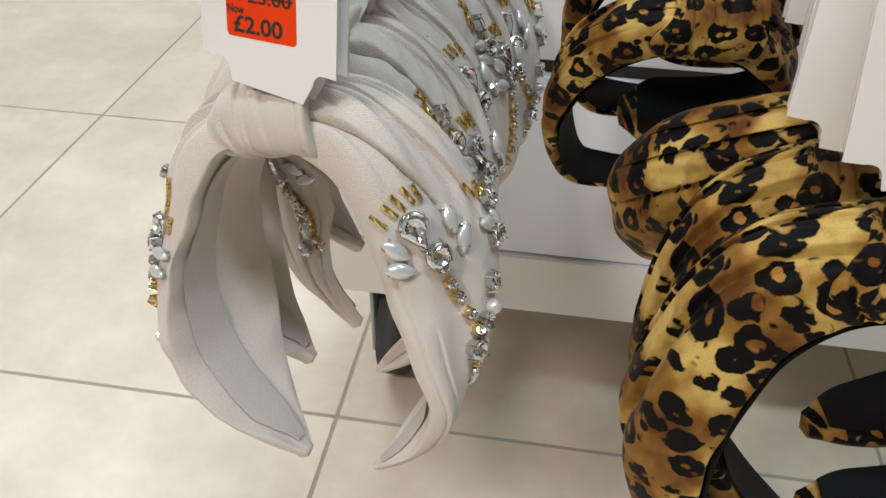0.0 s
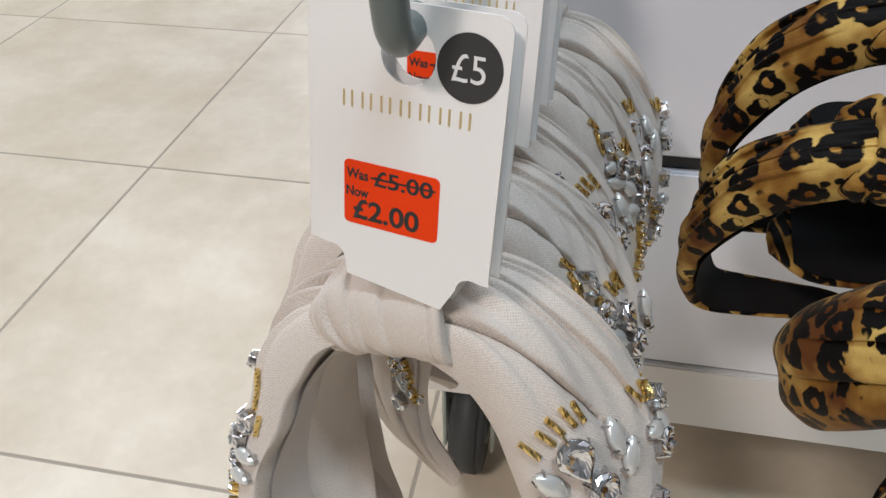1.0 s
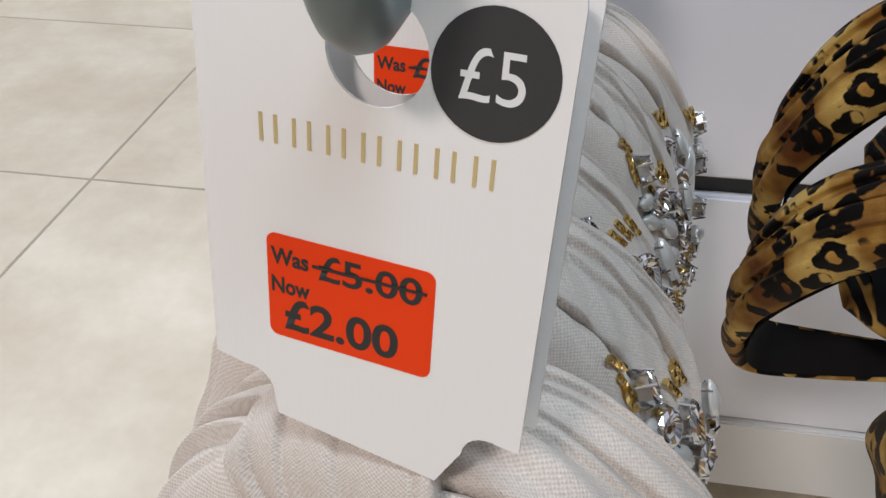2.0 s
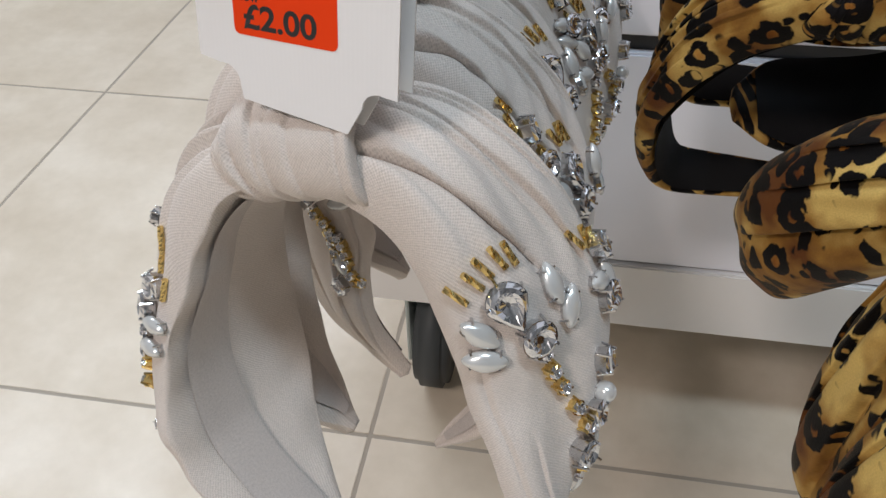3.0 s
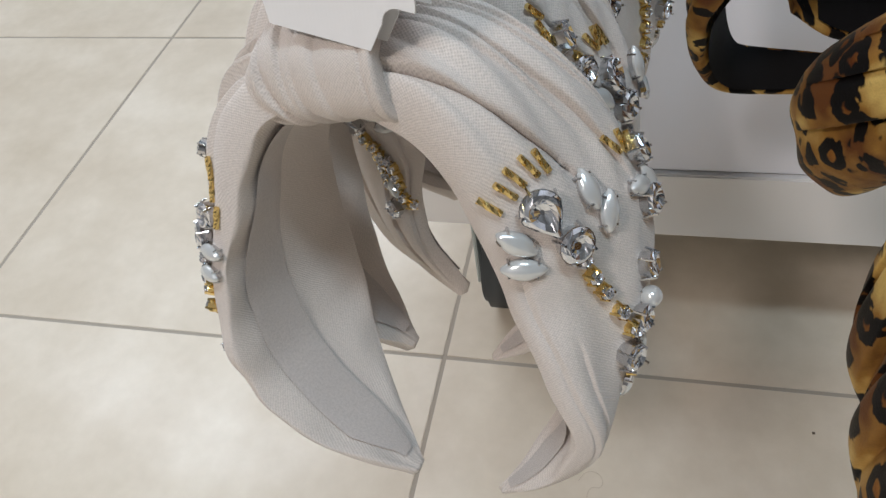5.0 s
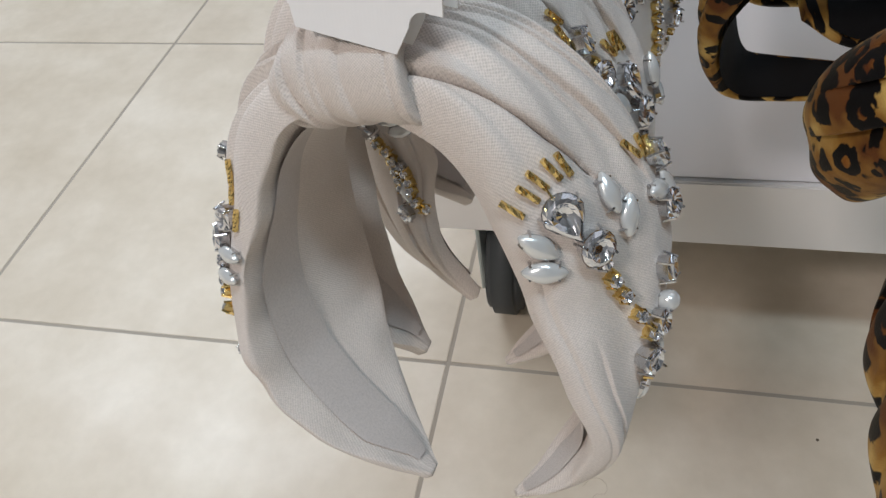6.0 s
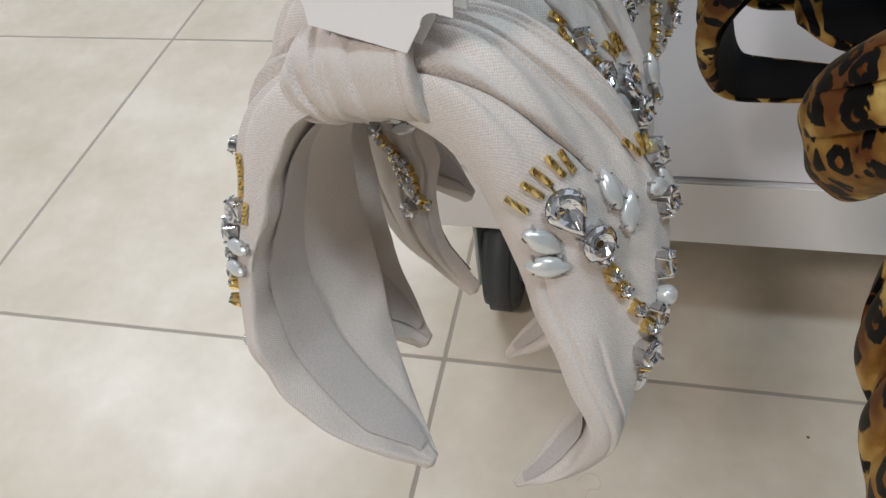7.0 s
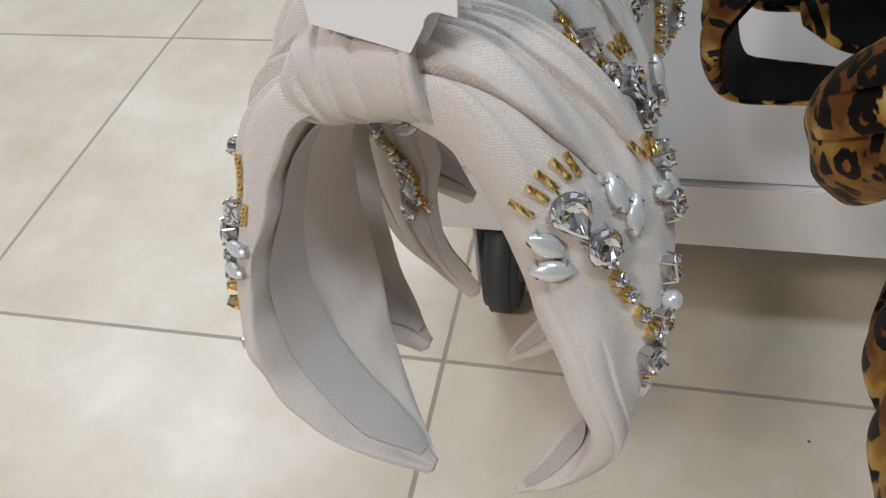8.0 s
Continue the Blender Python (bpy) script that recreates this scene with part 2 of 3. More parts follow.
def castor(x, y):
    c = bmesh.new()
    bmesh.ops.create_cone(c, cap_ends=True, segments=48, radius1=0.056, radius2=0.056, depth=0.028)
    bmesh.ops.bevel(c, geom=[e for e in c.edges if len(e.link_faces) == 2 and any(len(f.verts) > 4 for f in e.link_faces)], offset=0.005, segments=3, affect="EDGES")
    bmesh.ops.transform(c, matrix=pose(x, y, 0.056, 0, 90, 0), verts=c.verts)
    wheel = part("wheel", c, RUBBER, unit, "dark grey rubber castor wheel", True)
    c = bmesh.new()
    bmesh.ops.create_cone(c, cap_ends=True, segments=32, radius1=0.033, radius2=0.028, depth=0.031)
    bmesh.ops.transform(c, matrix=pose(x, y, 0.056, 0, 90, 0), verts=c.verts)
    part("hub", c, HUB, wheel, "", True)
    for sx in (-0.021, 0.021):
        part("fork", box(x + sx - 0.0015, x + sx + 0.0015, y - 0.030, y + 0.030, 0.036, 0.122, 0.001), STEEL, unit)
    c = bmesh.new()
    bmesh.ops.create_cone(c, cap_ends=True, segments=12, radius1=0.007, radius2=0.007, depth=0.056)
    bmesh.ops.transform(c, matrix=pose(x, y, 0.056, 0, 90, 0), verts=c.verts)
    part("axle", c, STEEL, unit)
    part("fork_plate", box(x - 0.032, x + 0.032, y - 0.032, y + 0.032, 0.120, 0.126, 0.001), STEEL, unit)


castor(0.046, 0.042)
castor(1.12, 0.040)

# ---- headbands ----
ARCH = np.array([(0, -0.018), (0.022, -0.022), (0.041, -0.038), (0.052, -0.062), (0.0565, -0.09), (0.053, -0.12), (0.040, -0.147), (0.019, -0.171)])


def smooth_line(points, n, mirror=True):
    """A Catmull-Rom line through points, evened to n steps; a half arch is mirrored first."""
    full = np.concatenate([points[:0:-1] * (-1, 1), points]) if mirror else points
    ext = np.concatenate([[2 * full[0] - full[1]], full, [2 * full[-1] - full[-2]]])
    out = []
    for i in range(1, len(ext) - 2):
        a, b, c, d = ext[i - 1:i + 3]
        for t in np.linspace(0, 1, 40, endpoint=False):
            out.append(0.5 * (2 * b + (c - a) * t + (2 * a - 5 * b + 4 * c - d) * t * t + (3 * b - a - 3 * c + d) * t ** 3))
    out = np.array(out + [full[-1]])
    run = np.concatenate([[0], np.cumsum(np.linalg.norm(np.diff(out, axis=0), axis=1))])
    want = np.linspace(0, run[-1], n)
    return np.stack([np.interp(want, run, out[:, k]) for k in (0, 1)], 1), run[-1]


NU, NV = 321, 260
LINE, LENGTH = smooth_line(ARCH, NU)
# a narrow band sprung shut: both ends curl under, one passing over the other
CURL_L = np.array([(0.040, -0.153), (0.008, -0.152), (-0.020, -0.150), (-0.039, -0.145), (-0.050, -0.124)])
CURL_R = np.array([(0.0560, -0.074), (0.050, -0.090), (0.035, -0.100), (0.010, -0.104), (-0.022, -0.101)])
CURLED = smooth_line(np.concatenate([CURL_L, ARCH[4:0:-1] * (-1, 1), ARCH[:4], CURL_R]), NU, False)[0]
TUCK_R = np.array([(0.0555, -0.076), (0.050, -0.091), (0.036, -0.102), (0.010, -0.107), (-0.018, -0.108)])
TUCKED = smooth_line(np.concatenate([ARCH[:0:-1] * (-1, 1), ARCH[:4], TUCK_R]), NU, False)[0]
LONG_L = np.array([(-0.012, -0.186), (-0.037, -0.157), (-0.052, -0.126), (-0.0565, -0.092)])
LONG = smooth_line(np.concatenate([LONG_L, ARCH[3:0:-1] * (-1, 1), ARCH]), NU, False)[0]
S = np.linspace(-1, 1, NU)
STOPS = (0, 0.12, 0.3, 0.5, 0.65, 0.8, 0.92, 1.0)


class Cloth:
    """The padded cloth of one headband: a hard band bent to an arch, with a wide pleated sleeve round it."""

    def __init__(self, front_l, front_r, back_l, back_r, puff, creases, tilt_l, tilt_r, puff_l=None, seed=1, line=LINE, flat=0.75, pinches=()):
        self.front = np.where(S < 0, np.interp(abs(S), STOPS, front_l), np.interp(abs(S), STOPS, front_r))
        self.back = np.where(S < 0, np.interp(abs(S), STOPS, back_l), np.interp(abs(S), STOPS, back_r))
        self.puff = np.where(S < 0, np.interp(abs(S), STOPS, puff_l or puff), np.interp(abs(S), STOPS, puff))
        round_off = np.sqrt(np.clip(1 - (np.clip(abs(S) - 0.90, 0, 1) / 0.104) ** 2, 0, 1))
        for side, at, wide, amount in pinches:
            self.front = self.front + np.where(S * side > 0, amount * np.exp(-((abs(S) - at) / wide) ** 2), 0)
        mid = (self.front + self.back) / 2
        self.front, self.back = mid + (self.front - mid) * round_off, mid + (self.back - mid) * round_off
        bell = np.exp(-np.linspace(-2, 2, 21) ** 2)
        soften = lambda a: np.convolve(np.pad(a, 10, mode="edge"), bell / bell.sum(), mode="valid")
        self.front, self.back, self.puff = soften(self.front), soften(self.back), soften(self.puff)
        self.creases, self.seed = creases, seed
        # how square the crown stays towards the back edge; the left leg stays round
        self.flat = soften(np.where(S < 0, 0.75, np.interp(abs(S), (0, 0.1, 0.5, 0.75), (flat, flat, flat, 0.75))))
        tang = np.gradient(line, axis=0)
        tang /= np.linalg.norm(tang, axis=1)[:, None]
        self.tang = np.stack([tang[:, 0], 0 * tang[:, 0], tang[:, 1]], 1)
        self.norm = np.stack([-tang[:, 1], 0 * tang[:, 0], tang[:, 0]], 1)
        self.mid = np.stack([line[:, 0], 0 * line[:, 0], line[:, 1]], 1)
        self.turn = soften(np.radians(np.where(S < 0, np.interp(abs(S), STOPS, tilt_l), np.interp(abs(S), STOPS, tilt_r))))

    def point(self, i, ang):
        """ang: 0 back edge, pi/2 crown, pi front edge, 3 pi/2 inner face."""
        f, b, h = self.front[i], self.back[i], self.puff[i]
        c, s = np.cos(ang), np.sin(ang)
        y = (f + b) / 2 + (b - f) / 2 * np.sign(c) * np.abs(c) ** 0.82
        v = 2 * (y - f) / max(b - f, 1e-6) - 1
        out = s > 0
        n = np.where(out, h * np.abs(s) ** np.where(c > 0, self.flat[i], 0.75), -0.0035 * np.abs(s) ** 0.4)
        d, lip = np.zeros_like(n), np.zeros_like(n)
        for side, v0, v1, s0, s1, depth, wide in self.creases:
            u = S[i] * side
            if u < s0 - 0.06 or u > s1 + 0.12:
                continue
            fade = np.clip((u - s0 + 0.06) / 0.06, 0, 1) * np.clip((s1 + 0.12 - u) / 0.12, 0, 1)
            vc = v0 + (v1 - v0) * (u - s0) / (s1 - s0)
            dv = (v - vc)
            d -= depth * fade * np.where(dv < 0, np.exp(dv / wide), np.exp(-(dv / 0.03) ** 2))
            lip -= 0.42 * depth * fade * np.clip(dv / 0.05, 0, 1) * np.exp(-np.clip(dv - 0.05, 0, 9) / 0.22)
        w = 0.0007 * np.sin(v * 7 + S[i] * 9 + self.seed) + 0.0006 * np.sin(v * 4 - S[i] * 15 + 2 * self.seed)
        pull = np.exp(-((abs(S[i]) - 0.10) / 0.11) ** 2)
        w = w + 0.0011 * pull * (np.abs(np.sin(v * 8.5 - abs(S[i]) * 7 + self.seed)) - 0.6)
        w = w + 0.00045 * np.sin(v * 19 + S[i] * 24 + 3 * np.sin(S[i] * 11 + self.seed)) * np.exp(-((abs(S[i]) - 0.2) / 0.2) ** 2)
        gather = 0.0010 * np.sin(S[i] * 31 + v * 2.5 + self.seed) * np.sin(S[i] * 13 - v * 4) * np.clip(np.abs(v) * 2 - 0.5, 0, 1)
        n = n + np.where(out, (d + w) * np.clip(s * 2.5, 0, 1), gather * np.clip(-s * 3, 0, 1))
        y = y + lip * np.clip(s * 2.5, 0, 1)
        a = self.turn[i]
        yc = f + 0.7 * (b - f)
        yy, nn = yc + (y - yc) * math.cos(a) - n * math.sin(a), (y - yc) * math.sin(a) + n * math.cos(a)
        return self.mid[i] + yy[..., None] * np.array((0, 1, 0)) + nn[..., None] * self.norm[i]

    def sleeve(self, parent, mat):
        dense = NV * 3 // 4
        ang = np.concatenate([np.linspace(0, np.pi, dense, endpoint=False), np.linspace(np.pi, 2 * np.pi, NV - dense, endpoint=False)])
        grid = np.stack([self.point(i, ang) for i in range(NU)])
        ends = [grid[0].mean(0) - self.tang[0] * 0.002, grid[-1].mean(0) + self.tang[-1] * 0.002]
        cap = lambda g, e, k: e + (g - e) * k
        grid = np.concatenate([[cap(grid[0], ends[0], k) for k in (0.02, 0.6)], grid, [cap(grid[-1], ends[1], k) for k in (0.6, 0.02)]])
        run = np.linspace(0, LENGTH, len(grid))
        steps = np.linalg.norm(np.diff(np.concatenate([grid, grid[:, :1]], 1), axis=1), axis=2)
        bell = np.hanning(17) / np.hanning(17).sum()
        steps = np.stack([np.convolve(np.pad(c, 8, mode="edge"), bell, mode="valid") for c in steps.T], 1)
        around = np.concatenate([np.zeros((len(grid), 1)), np.cumsum(steps, 1)], 1)
        around -= around[:, NV * 3 // 8:NV * 3 // 8 + 1]
        uv = [[(run[i] * 1.3, around[i, j] + 0.2) for j in range(NV + 1)] for i in range(len(grid))]
        return sheet("sleeve", grid, uv, mat, parent, "", True)

    def lining(self, parent, mat, label, wide=0.0095):
        rows = range(6, NU - 6)
        edges = np.linspace(-1, 1, 9)
        grid = []
        for i in rows:
            half = wide * math.sqrt(min(1, (1 - abs(S[i])) * 8 - 0.12))
            rim = min(0.006 if wide < 0.015 else 0.0015, 0.3 * (self.back[i] - self.front[i]))
            lo, hi = max(self.front[i] + rim, -half), min(self.back[i] - rim, half if wide < 0.015 else 0.06)
            y = (lo + hi) / 2 + (hi - lo) / 2 * edges
            n = -0.0050 + 0.0003 * np.abs(edges) ** 4
            a, yc = self.turn[i], self.front[i] + 0.7 * (self.back[i] - self.front[i])
            yy, nn = yc + (y - yc) * math.cos(a) - n * math.sin(a), (y - yc) * math.sin(a) + n * math.cos(a)
            grid.append(self.mid[i] + yy[:, None] * np.array((0, 1, 0)) + nn[:, None] * self.norm[i])
        grid = np.array(grid)
        uv = [[(i * LENGTH / NU, j * 0.0025) for j in range(10)] for i in range(len(grid))]
        ob = sheet("lining", grid, uv, mat, parent, label)
        return ob

    def seat(self, s, v):
        """Pose on the outer cloth: x along the leg away from the knot, z out of the cloth."""
        i = int(round((s + 1) / 2 * (NU - 1)))
        ang = np.linspace(0.03, np.pi - 0.03, 120)
        p = self.point(i, ang)
        f, b = self.front[i], self.back[i]
        c = np.cos(ang)
        vv = np.sign(c) * np.abs(c) ** 0.82
        k = int(np.argmin(abs(vv - v)))
        k = min(max(k, 2), 117)
        q = self.point(min(i + 2, NU - 1), ang)[k] - self.point(max(i - 2, 0), ang)[k]
        across = p[k + 2] - p[k - 2]
        t = Vector(q).normalized() * (1 if s > 0 else -1)
        w = Vector(across).normalized()
        n = t.cross(w).normalized()
        if n.dot(Vector(self.norm[i]) * math.cos(self.turn[i]) - Vector((0, math.sin(self.turn[i]), 0))) < 0:
            n = -n
        y = n.cross(t).normalized()
        m = Matrix((t, y, n)).transposed().to_4x4()
        m.translation = Vector(p[k])
        return m


def knot(parent, mat, x0=-0.028, x1=0.0195, y0=-0.006, y1=0.034, seed=0):
    """The cloth wrapped round the top of the band, gathered into pleats, with a hemmed end."""
    rows, cols = 120, 120
    grid = np.zeros((rows, cols, 3))
    uv = [[(i / rows * 0.055, j / cols * 0.14) for j in range(cols + 1)] for i in range(rows)]
    for i in range(rows):
        a = i / (rows - 1)
        x = x0 + (x1 - x0) * a
        end = min(1.0, (a / 0.14) ** 0.5)
        for j in range(cols):
            t = 2 * math.pi * j / cols
            c, s = math.cos(t), math.sin(t)
            pleat = 0.0
            for k, (pc, depth, wide) in enumerate(((0.10, 0.0022, 0.05), (0.20, 0.0024, 0.05), (0.33, 0.0022, 0.06), (0.46, 0.0018, 0.06), (0.62, 0.0012, 0.08), (0.925, 0.0020, 0.018))):
                bend = pc + (0.035 if k < 5 else 0.0) * math.sin(t * 1.3 + 2.1 * k + seed) - 0.30 * max(0.62 - pc, 0) * s
                dv = a - bend
                pleat -= depth * (0.65 + 0.35 * math.sin(1.7 * t + 2.3 * k + seed)) * (math.exp(-dv / wide) if dv > 0 else math.exp(-(dv / (wide * 0.3)) ** 2))
            r = 0.74 + 0.26 * end
            hy = (y1 - y0) / 2 * r + pleat
            hz = 0.0165 * r + pleat * 0.8 + 0.001 * math.sin(6 * a + seed) + 0.0016 * noise.noise(Vector((9 * a, 1.4 * c + seed, 1.4 * s)))
            grid[i, j] = (x + 0.009 * max(s, 0) * (1 - a) ** 2, (y0 + y1) / 2 + hy * np.sign(c) * abs(c) ** 0.75, -0.010 + hz * np.sign(s) * abs(s) ** 0.8)
    mid = grid.mean(1)[:, None, :]
    grid = np.concatenate([mid[:1] + (grid[:1] - mid[:1]) * 0.45 + (0.004, 0, 0), grid, mid[-1:] + (grid[-1:] - mid[-1:]) * 0.9 + (0.0004, 0, 0), mid[-1:] + (grid[-1:] - mid[-1:]) * 0.4 - (0.003, 0, 0)])
    uv = [[(a - 0.012, b) for a, b in uv[0]]] + uv + [[(a + 0.002, b) for a, b in uv[-1]], [(a + 0.014, b) for a, b in uv[-1]]]
    return sheet("knot", grid, uv, mat, parent, "", True)


# distances from the knot: 0, 0.12, 0.3, 0.5, 0.65, 0.8, 0.92, 1 of each leg
FRONT_L = (0.000, -0.005, -0.011, -0.017, -0.022, -0.019, -0.011, -0.006)
FRONT_R = (0.000, 0.000, -0.003, -0.004, -0.005, -0.004, -0.003, -0.002)
BACK_L = (0.030, 0.036, 0.046, 0.046, 0.042, 0.028, 0.015, 0.007)
BACK_R = (0.032, 0.042, 0.052, 0.052, 0.038, 0.018, 0.009, 0.006)
PUFF = (0.021, 0.023, 0.016, 0.012, 0.011, 0.009, 0.006, 0.003)
PUFF_L = (0.022, 0.022, 0.0180, 0.0145, 0.0095, 0.006, 0.0045, 0.003)
TILT_L = (-6, -6, 4, -8, -14, -9, 0, 0)
TILT_R = (0, 11, 22, 24, 10, -34, -50, -50)
TILT_OUT = (0, 8, 35, 60, 70, 70, 60, 50)
# side, start and end across the cloth, start and end along the leg, depth, width
CREASES = [
    (1, -0.88, -0.20, 0.03, 0.25, 0.0080, 0.08), (1, -0.16, 0.20, 0.05, 0.22, 0.0024, 0.10), (1, 0.06, 0.52, 0.05, 0.30, 0.0034, 0.12),
    (1, 0.36, 0.74, 0.05, 0.24, 0.0022, 0.10), (1, 0.62, 0.92, 0.05, 0.30, 0.0018, 0.10), (-1, -0.60, 0.05, 0.04, 0.33, 0.0085, 0.16), (-1, -0.20, 0.10, 0.03, 0.12, 0.0100, 0.08), (-1, -0.88, -0.45, 0.04, 0.24, 0.0050, 0.12), (-1, -0.1, 0.35, 0.05, 0.26, 0.0044, 0.22),
    (-1, 0.40, 0.7, 0.05, 0.30, 0.0036, 0.2), (1, -0.90, -0.90, 0.45, 0.85, 0.0014, 0.04), (-1, -0.86, -0.86, 0.15, 0.85, 0.0018, 0.06),
]
MORE = [(1, -0.6, -0.5, 0.6, 0.8, 0.0016, 0.15), (-1, -0.5, -0.2, 0.55, 0.8, 0.0022, 0.16), (-1, 0.1, 0.3, 0.5, 0.7, 0.0018, 0.2)]


def headband(name, m, label, group, cloth, lining, lining_label, shape, knot_seed=0, lining_half=0.0095):
    root = empty(name, m, label, "headband", group)
    shape.sleeve(root, cloth)
    shape.lining(root, lining, lining_label, lining_half)
    knot(root, cloth, seed=knot_seed)
    return root


def hang(x, y, z, tilt, lean, turn):
    return pose(x, y, z, tilt, lean, turn)


JEWELLED = "cream crepe knotted headband with crystals and pearls, hanging on a hook"
PINCH = ((-1, 0.60, 0.03, -0.0025), (-1, 0.655, 0.018, 0.003), (-1, 0.70, 0.02, -0.0015))
shape_a = Cloth(FRONT_L, FRONT_R, BACK_L, BACK_R, PUFF, CREASES + MORE, TILT_L, TILT_R, PUFF_L, flat=0.34, pinches=PINCH)
FRONT_B = (0.000, -0.004, -0.014, -0.023, -0.024, -0.016, -0.007, -0.003)
BACK_B = (0.030, 0.038, 0.048, 0.048, 0.036, 0.017, 0.009, 0.006)
shape_b = Cloth(FRONT_B, FRONT_R, BACK_B, BACK_R, PUFF, CREASES + MORE, TILT_OUT, TILT_R, None, 2, LONG, flat=0.34)
BACK_C = (0.030, 0.036, 0.045, 0.045, 0.039, 0.026, 0.015, 0.007)
shape_c = Cloth(FRONT_L, FRONT_R, BACK_C, BACK_R, PUFF, CREASES + MORE, TILT_L, TILT_R, None, 4, flat=0.34)


def gem_mesh(name, rings, sides, mat, twist=0.0, pointed=False, smooth=False):
    """A stone or bead from rings (radius along x, radius along y, height); flat facets unless smooth."""
    bm = bmesh.new()
    rows = []
    for k, (rx, ry, z) in enumerate(rings):
        row = []
        for a in range(sides):
            t = 2 * math.pi * (a + twist * k) / sides
            px, py = math.cos(t), math.sin(t)
            if pointed:
                py *= 1 - 0.35 * abs(px) ** 1.5
            row.append(bm.verts.new((rx * px, ry * py, z)))
        rows.append(row)
    for r0, r1 in zip(rows, rows[1:]):
        for a in range(sides):
            b = (a + 1) % sides
            bm.faces.new((r0[a], r0[b], r1[b])), bm.faces.new((r0[a], r1[b], r1[a]))
    bm.faces.new(rows[-1]), bm.faces.new(rows[0][::-1])
    bmesh.ops.recalc_face_normals(bm, faces=bm.faces[:])
    mesh = bpy.data.meshes.new(name)
    bm.to_mesh(mesh)
    bm.free()
    mesh.materials.append(mat)
    if smooth:
        mesh.polygons.foreach_set("use_smooth", [True] * len(mesh.polygons))
    return mesh


def setting_mesh(name, rx, ry, h, claws, mat, sides=16):
    """A metal cup with claws bent over the stone."""
    bm = bmesh.new()
    bmesh.ops.create_cone(bm, cap_ends=True, segments=sides, radius1=0.82, radius2=1.0, depth=1)
    for v in bm.verts:
        v.co = Vector((v.co.x * rx, v.co.y * ry, (v.co.z + 0.5) * h))
    for k in range(claws):
        a = 2 * math.pi * (k + 0.5) / claws
        c = bmesh.ops.create_cube(bm, size=1)["verts"]
        bmesh.ops.scale(bm, vec=(0.0005, 0.0005, h * 1.25), verts=c)
        bmesh.ops.rotate(bm, matrix=Euler((0.25 * math.sin(a), -0.25 * math.cos(a), 0)).to_matrix(), verts=c)
        bmesh.ops.translate(bm, vec=(rx * 0.98 * math.cos(a), ry * 0.98 * math.sin(a), h * 0.8), verts=c)
    mesh = bpy.data.meshes.new(name)
    bm.to_mesh(mesh)
    bm.free()
    mesh.materials.append(mat)
    return mesh


def dome(rx, ry, h, base, n=6):
    return [(rx * math.cos(t), ry * math.cos(t), base + h * math.sin(t)) for t in [math.pi / 2 * k / n * 0.98 for k in range(n + 1)]]


def brilliant(rx, ry, base):
    """Cut stone: a bevelled crown round the star of the foiled pavilion."""
    steps = ((0.9, -0.0006), (1.0, 0.0), (0.84, 0.0009), (0.66, 0.0012), (0.40, 0.0003), (0.05, -0.0003))
    return [(rx * k, ry * k, base + h) for k, h in steps]


def drop_shaped(mesh):
    for v in mesh.vertices:
        if v.co.x > 0:
            v.co.y *= max(0.16, 1 - (v.co.x / 0.0050) ** 1.3)
            v.co.x *= 1.55
    return mesh


BEADS = {
    "bugle": ("bugle_bead", gem_mesh("bugle", [(0.00075, 0.00075, z) for z in (-0.0028, -0.0017, -0.0006, 0.0006, 0.0017, 0.0028)], 6, GOLD, 0.3), None),
    "drop": ("teardrop_crystal", drop_shaped(gem_mesh("drop", brilliant(0.0047, 0.0043, 0.0026), 18, CRYSTAL, 0.5)), drop_shaped(setting_mesh("drop_setting", 0.0049, 0.0045, 0.0024, 5, SILVER, 20))),
    "navette": ("pearl", gem_mesh("navette", dome(0.0054, 0.0029, 0.0022, 0.0016), 24, PEARL, 0, True, True), setting_mesh("navette_setting", 0.0050, 0.0026, 0.0019, 4, SILVER)),
    "round": ("round_crystal", gem_mesh("round", brilliant(0.0040, 0.0040, 0.0030), 14, CRYSTAL, 0.5), setting_mesh("round_setting", 0.0042, 0.0042, 0.0030, 4, SILVER)),
    "baguette": ("baguette_crystal", gem_mesh("baguette", brilliant(0.0042, 0.0030, 0.0034), 8, CRYSTAL, 0.5), setting_mesh("baguette_setting", 0.0044, 0.0032, 0.0034, 4, SILVER, 8)),
    "square": ("square_crystal", gem_mesh("square", brilliant(0.0040, 0.0040, 0.0040), 8, CRYSTAL, 0.5), setting_mesh("square_setting", 0.0042, 0.0042, 0.0042, 4, SILVER, 8)),
    "ball": ("round_pearl", gem_mesh("ball", [(0.0034 * math.sin(t), 0.0034 * math.sin(t), 0.0042 - 0.0034 * math.cos(t)) for t in [math.pi * (k + 0.2) / 12.4 for k in range(13)]], 20, PEARL, 0, False, True), setting_mesh("ball_setting", 0.0024, 0.0024, 0.0024, 4, SILVER)),
    "cup": ("small_crystal", gem_mesh("small", brilliant(0.0015, 0.0015, 0.0018), 8, CRYSTAL, 0.5), setting_mesh("cup_setting", 0.0017, 0.0017, 0.0019, 4, SILVER, 8)),
    "gold_cup": ("small_crystal", gem_mesh("small", brilliant(0.0016, 0.0016, 0.0022), 8, CRYSTAL, 0.5), setting_mesh("gold_setting", 0.0019, 0.0019, 0.0022, 4, GOLD, 8)),
}


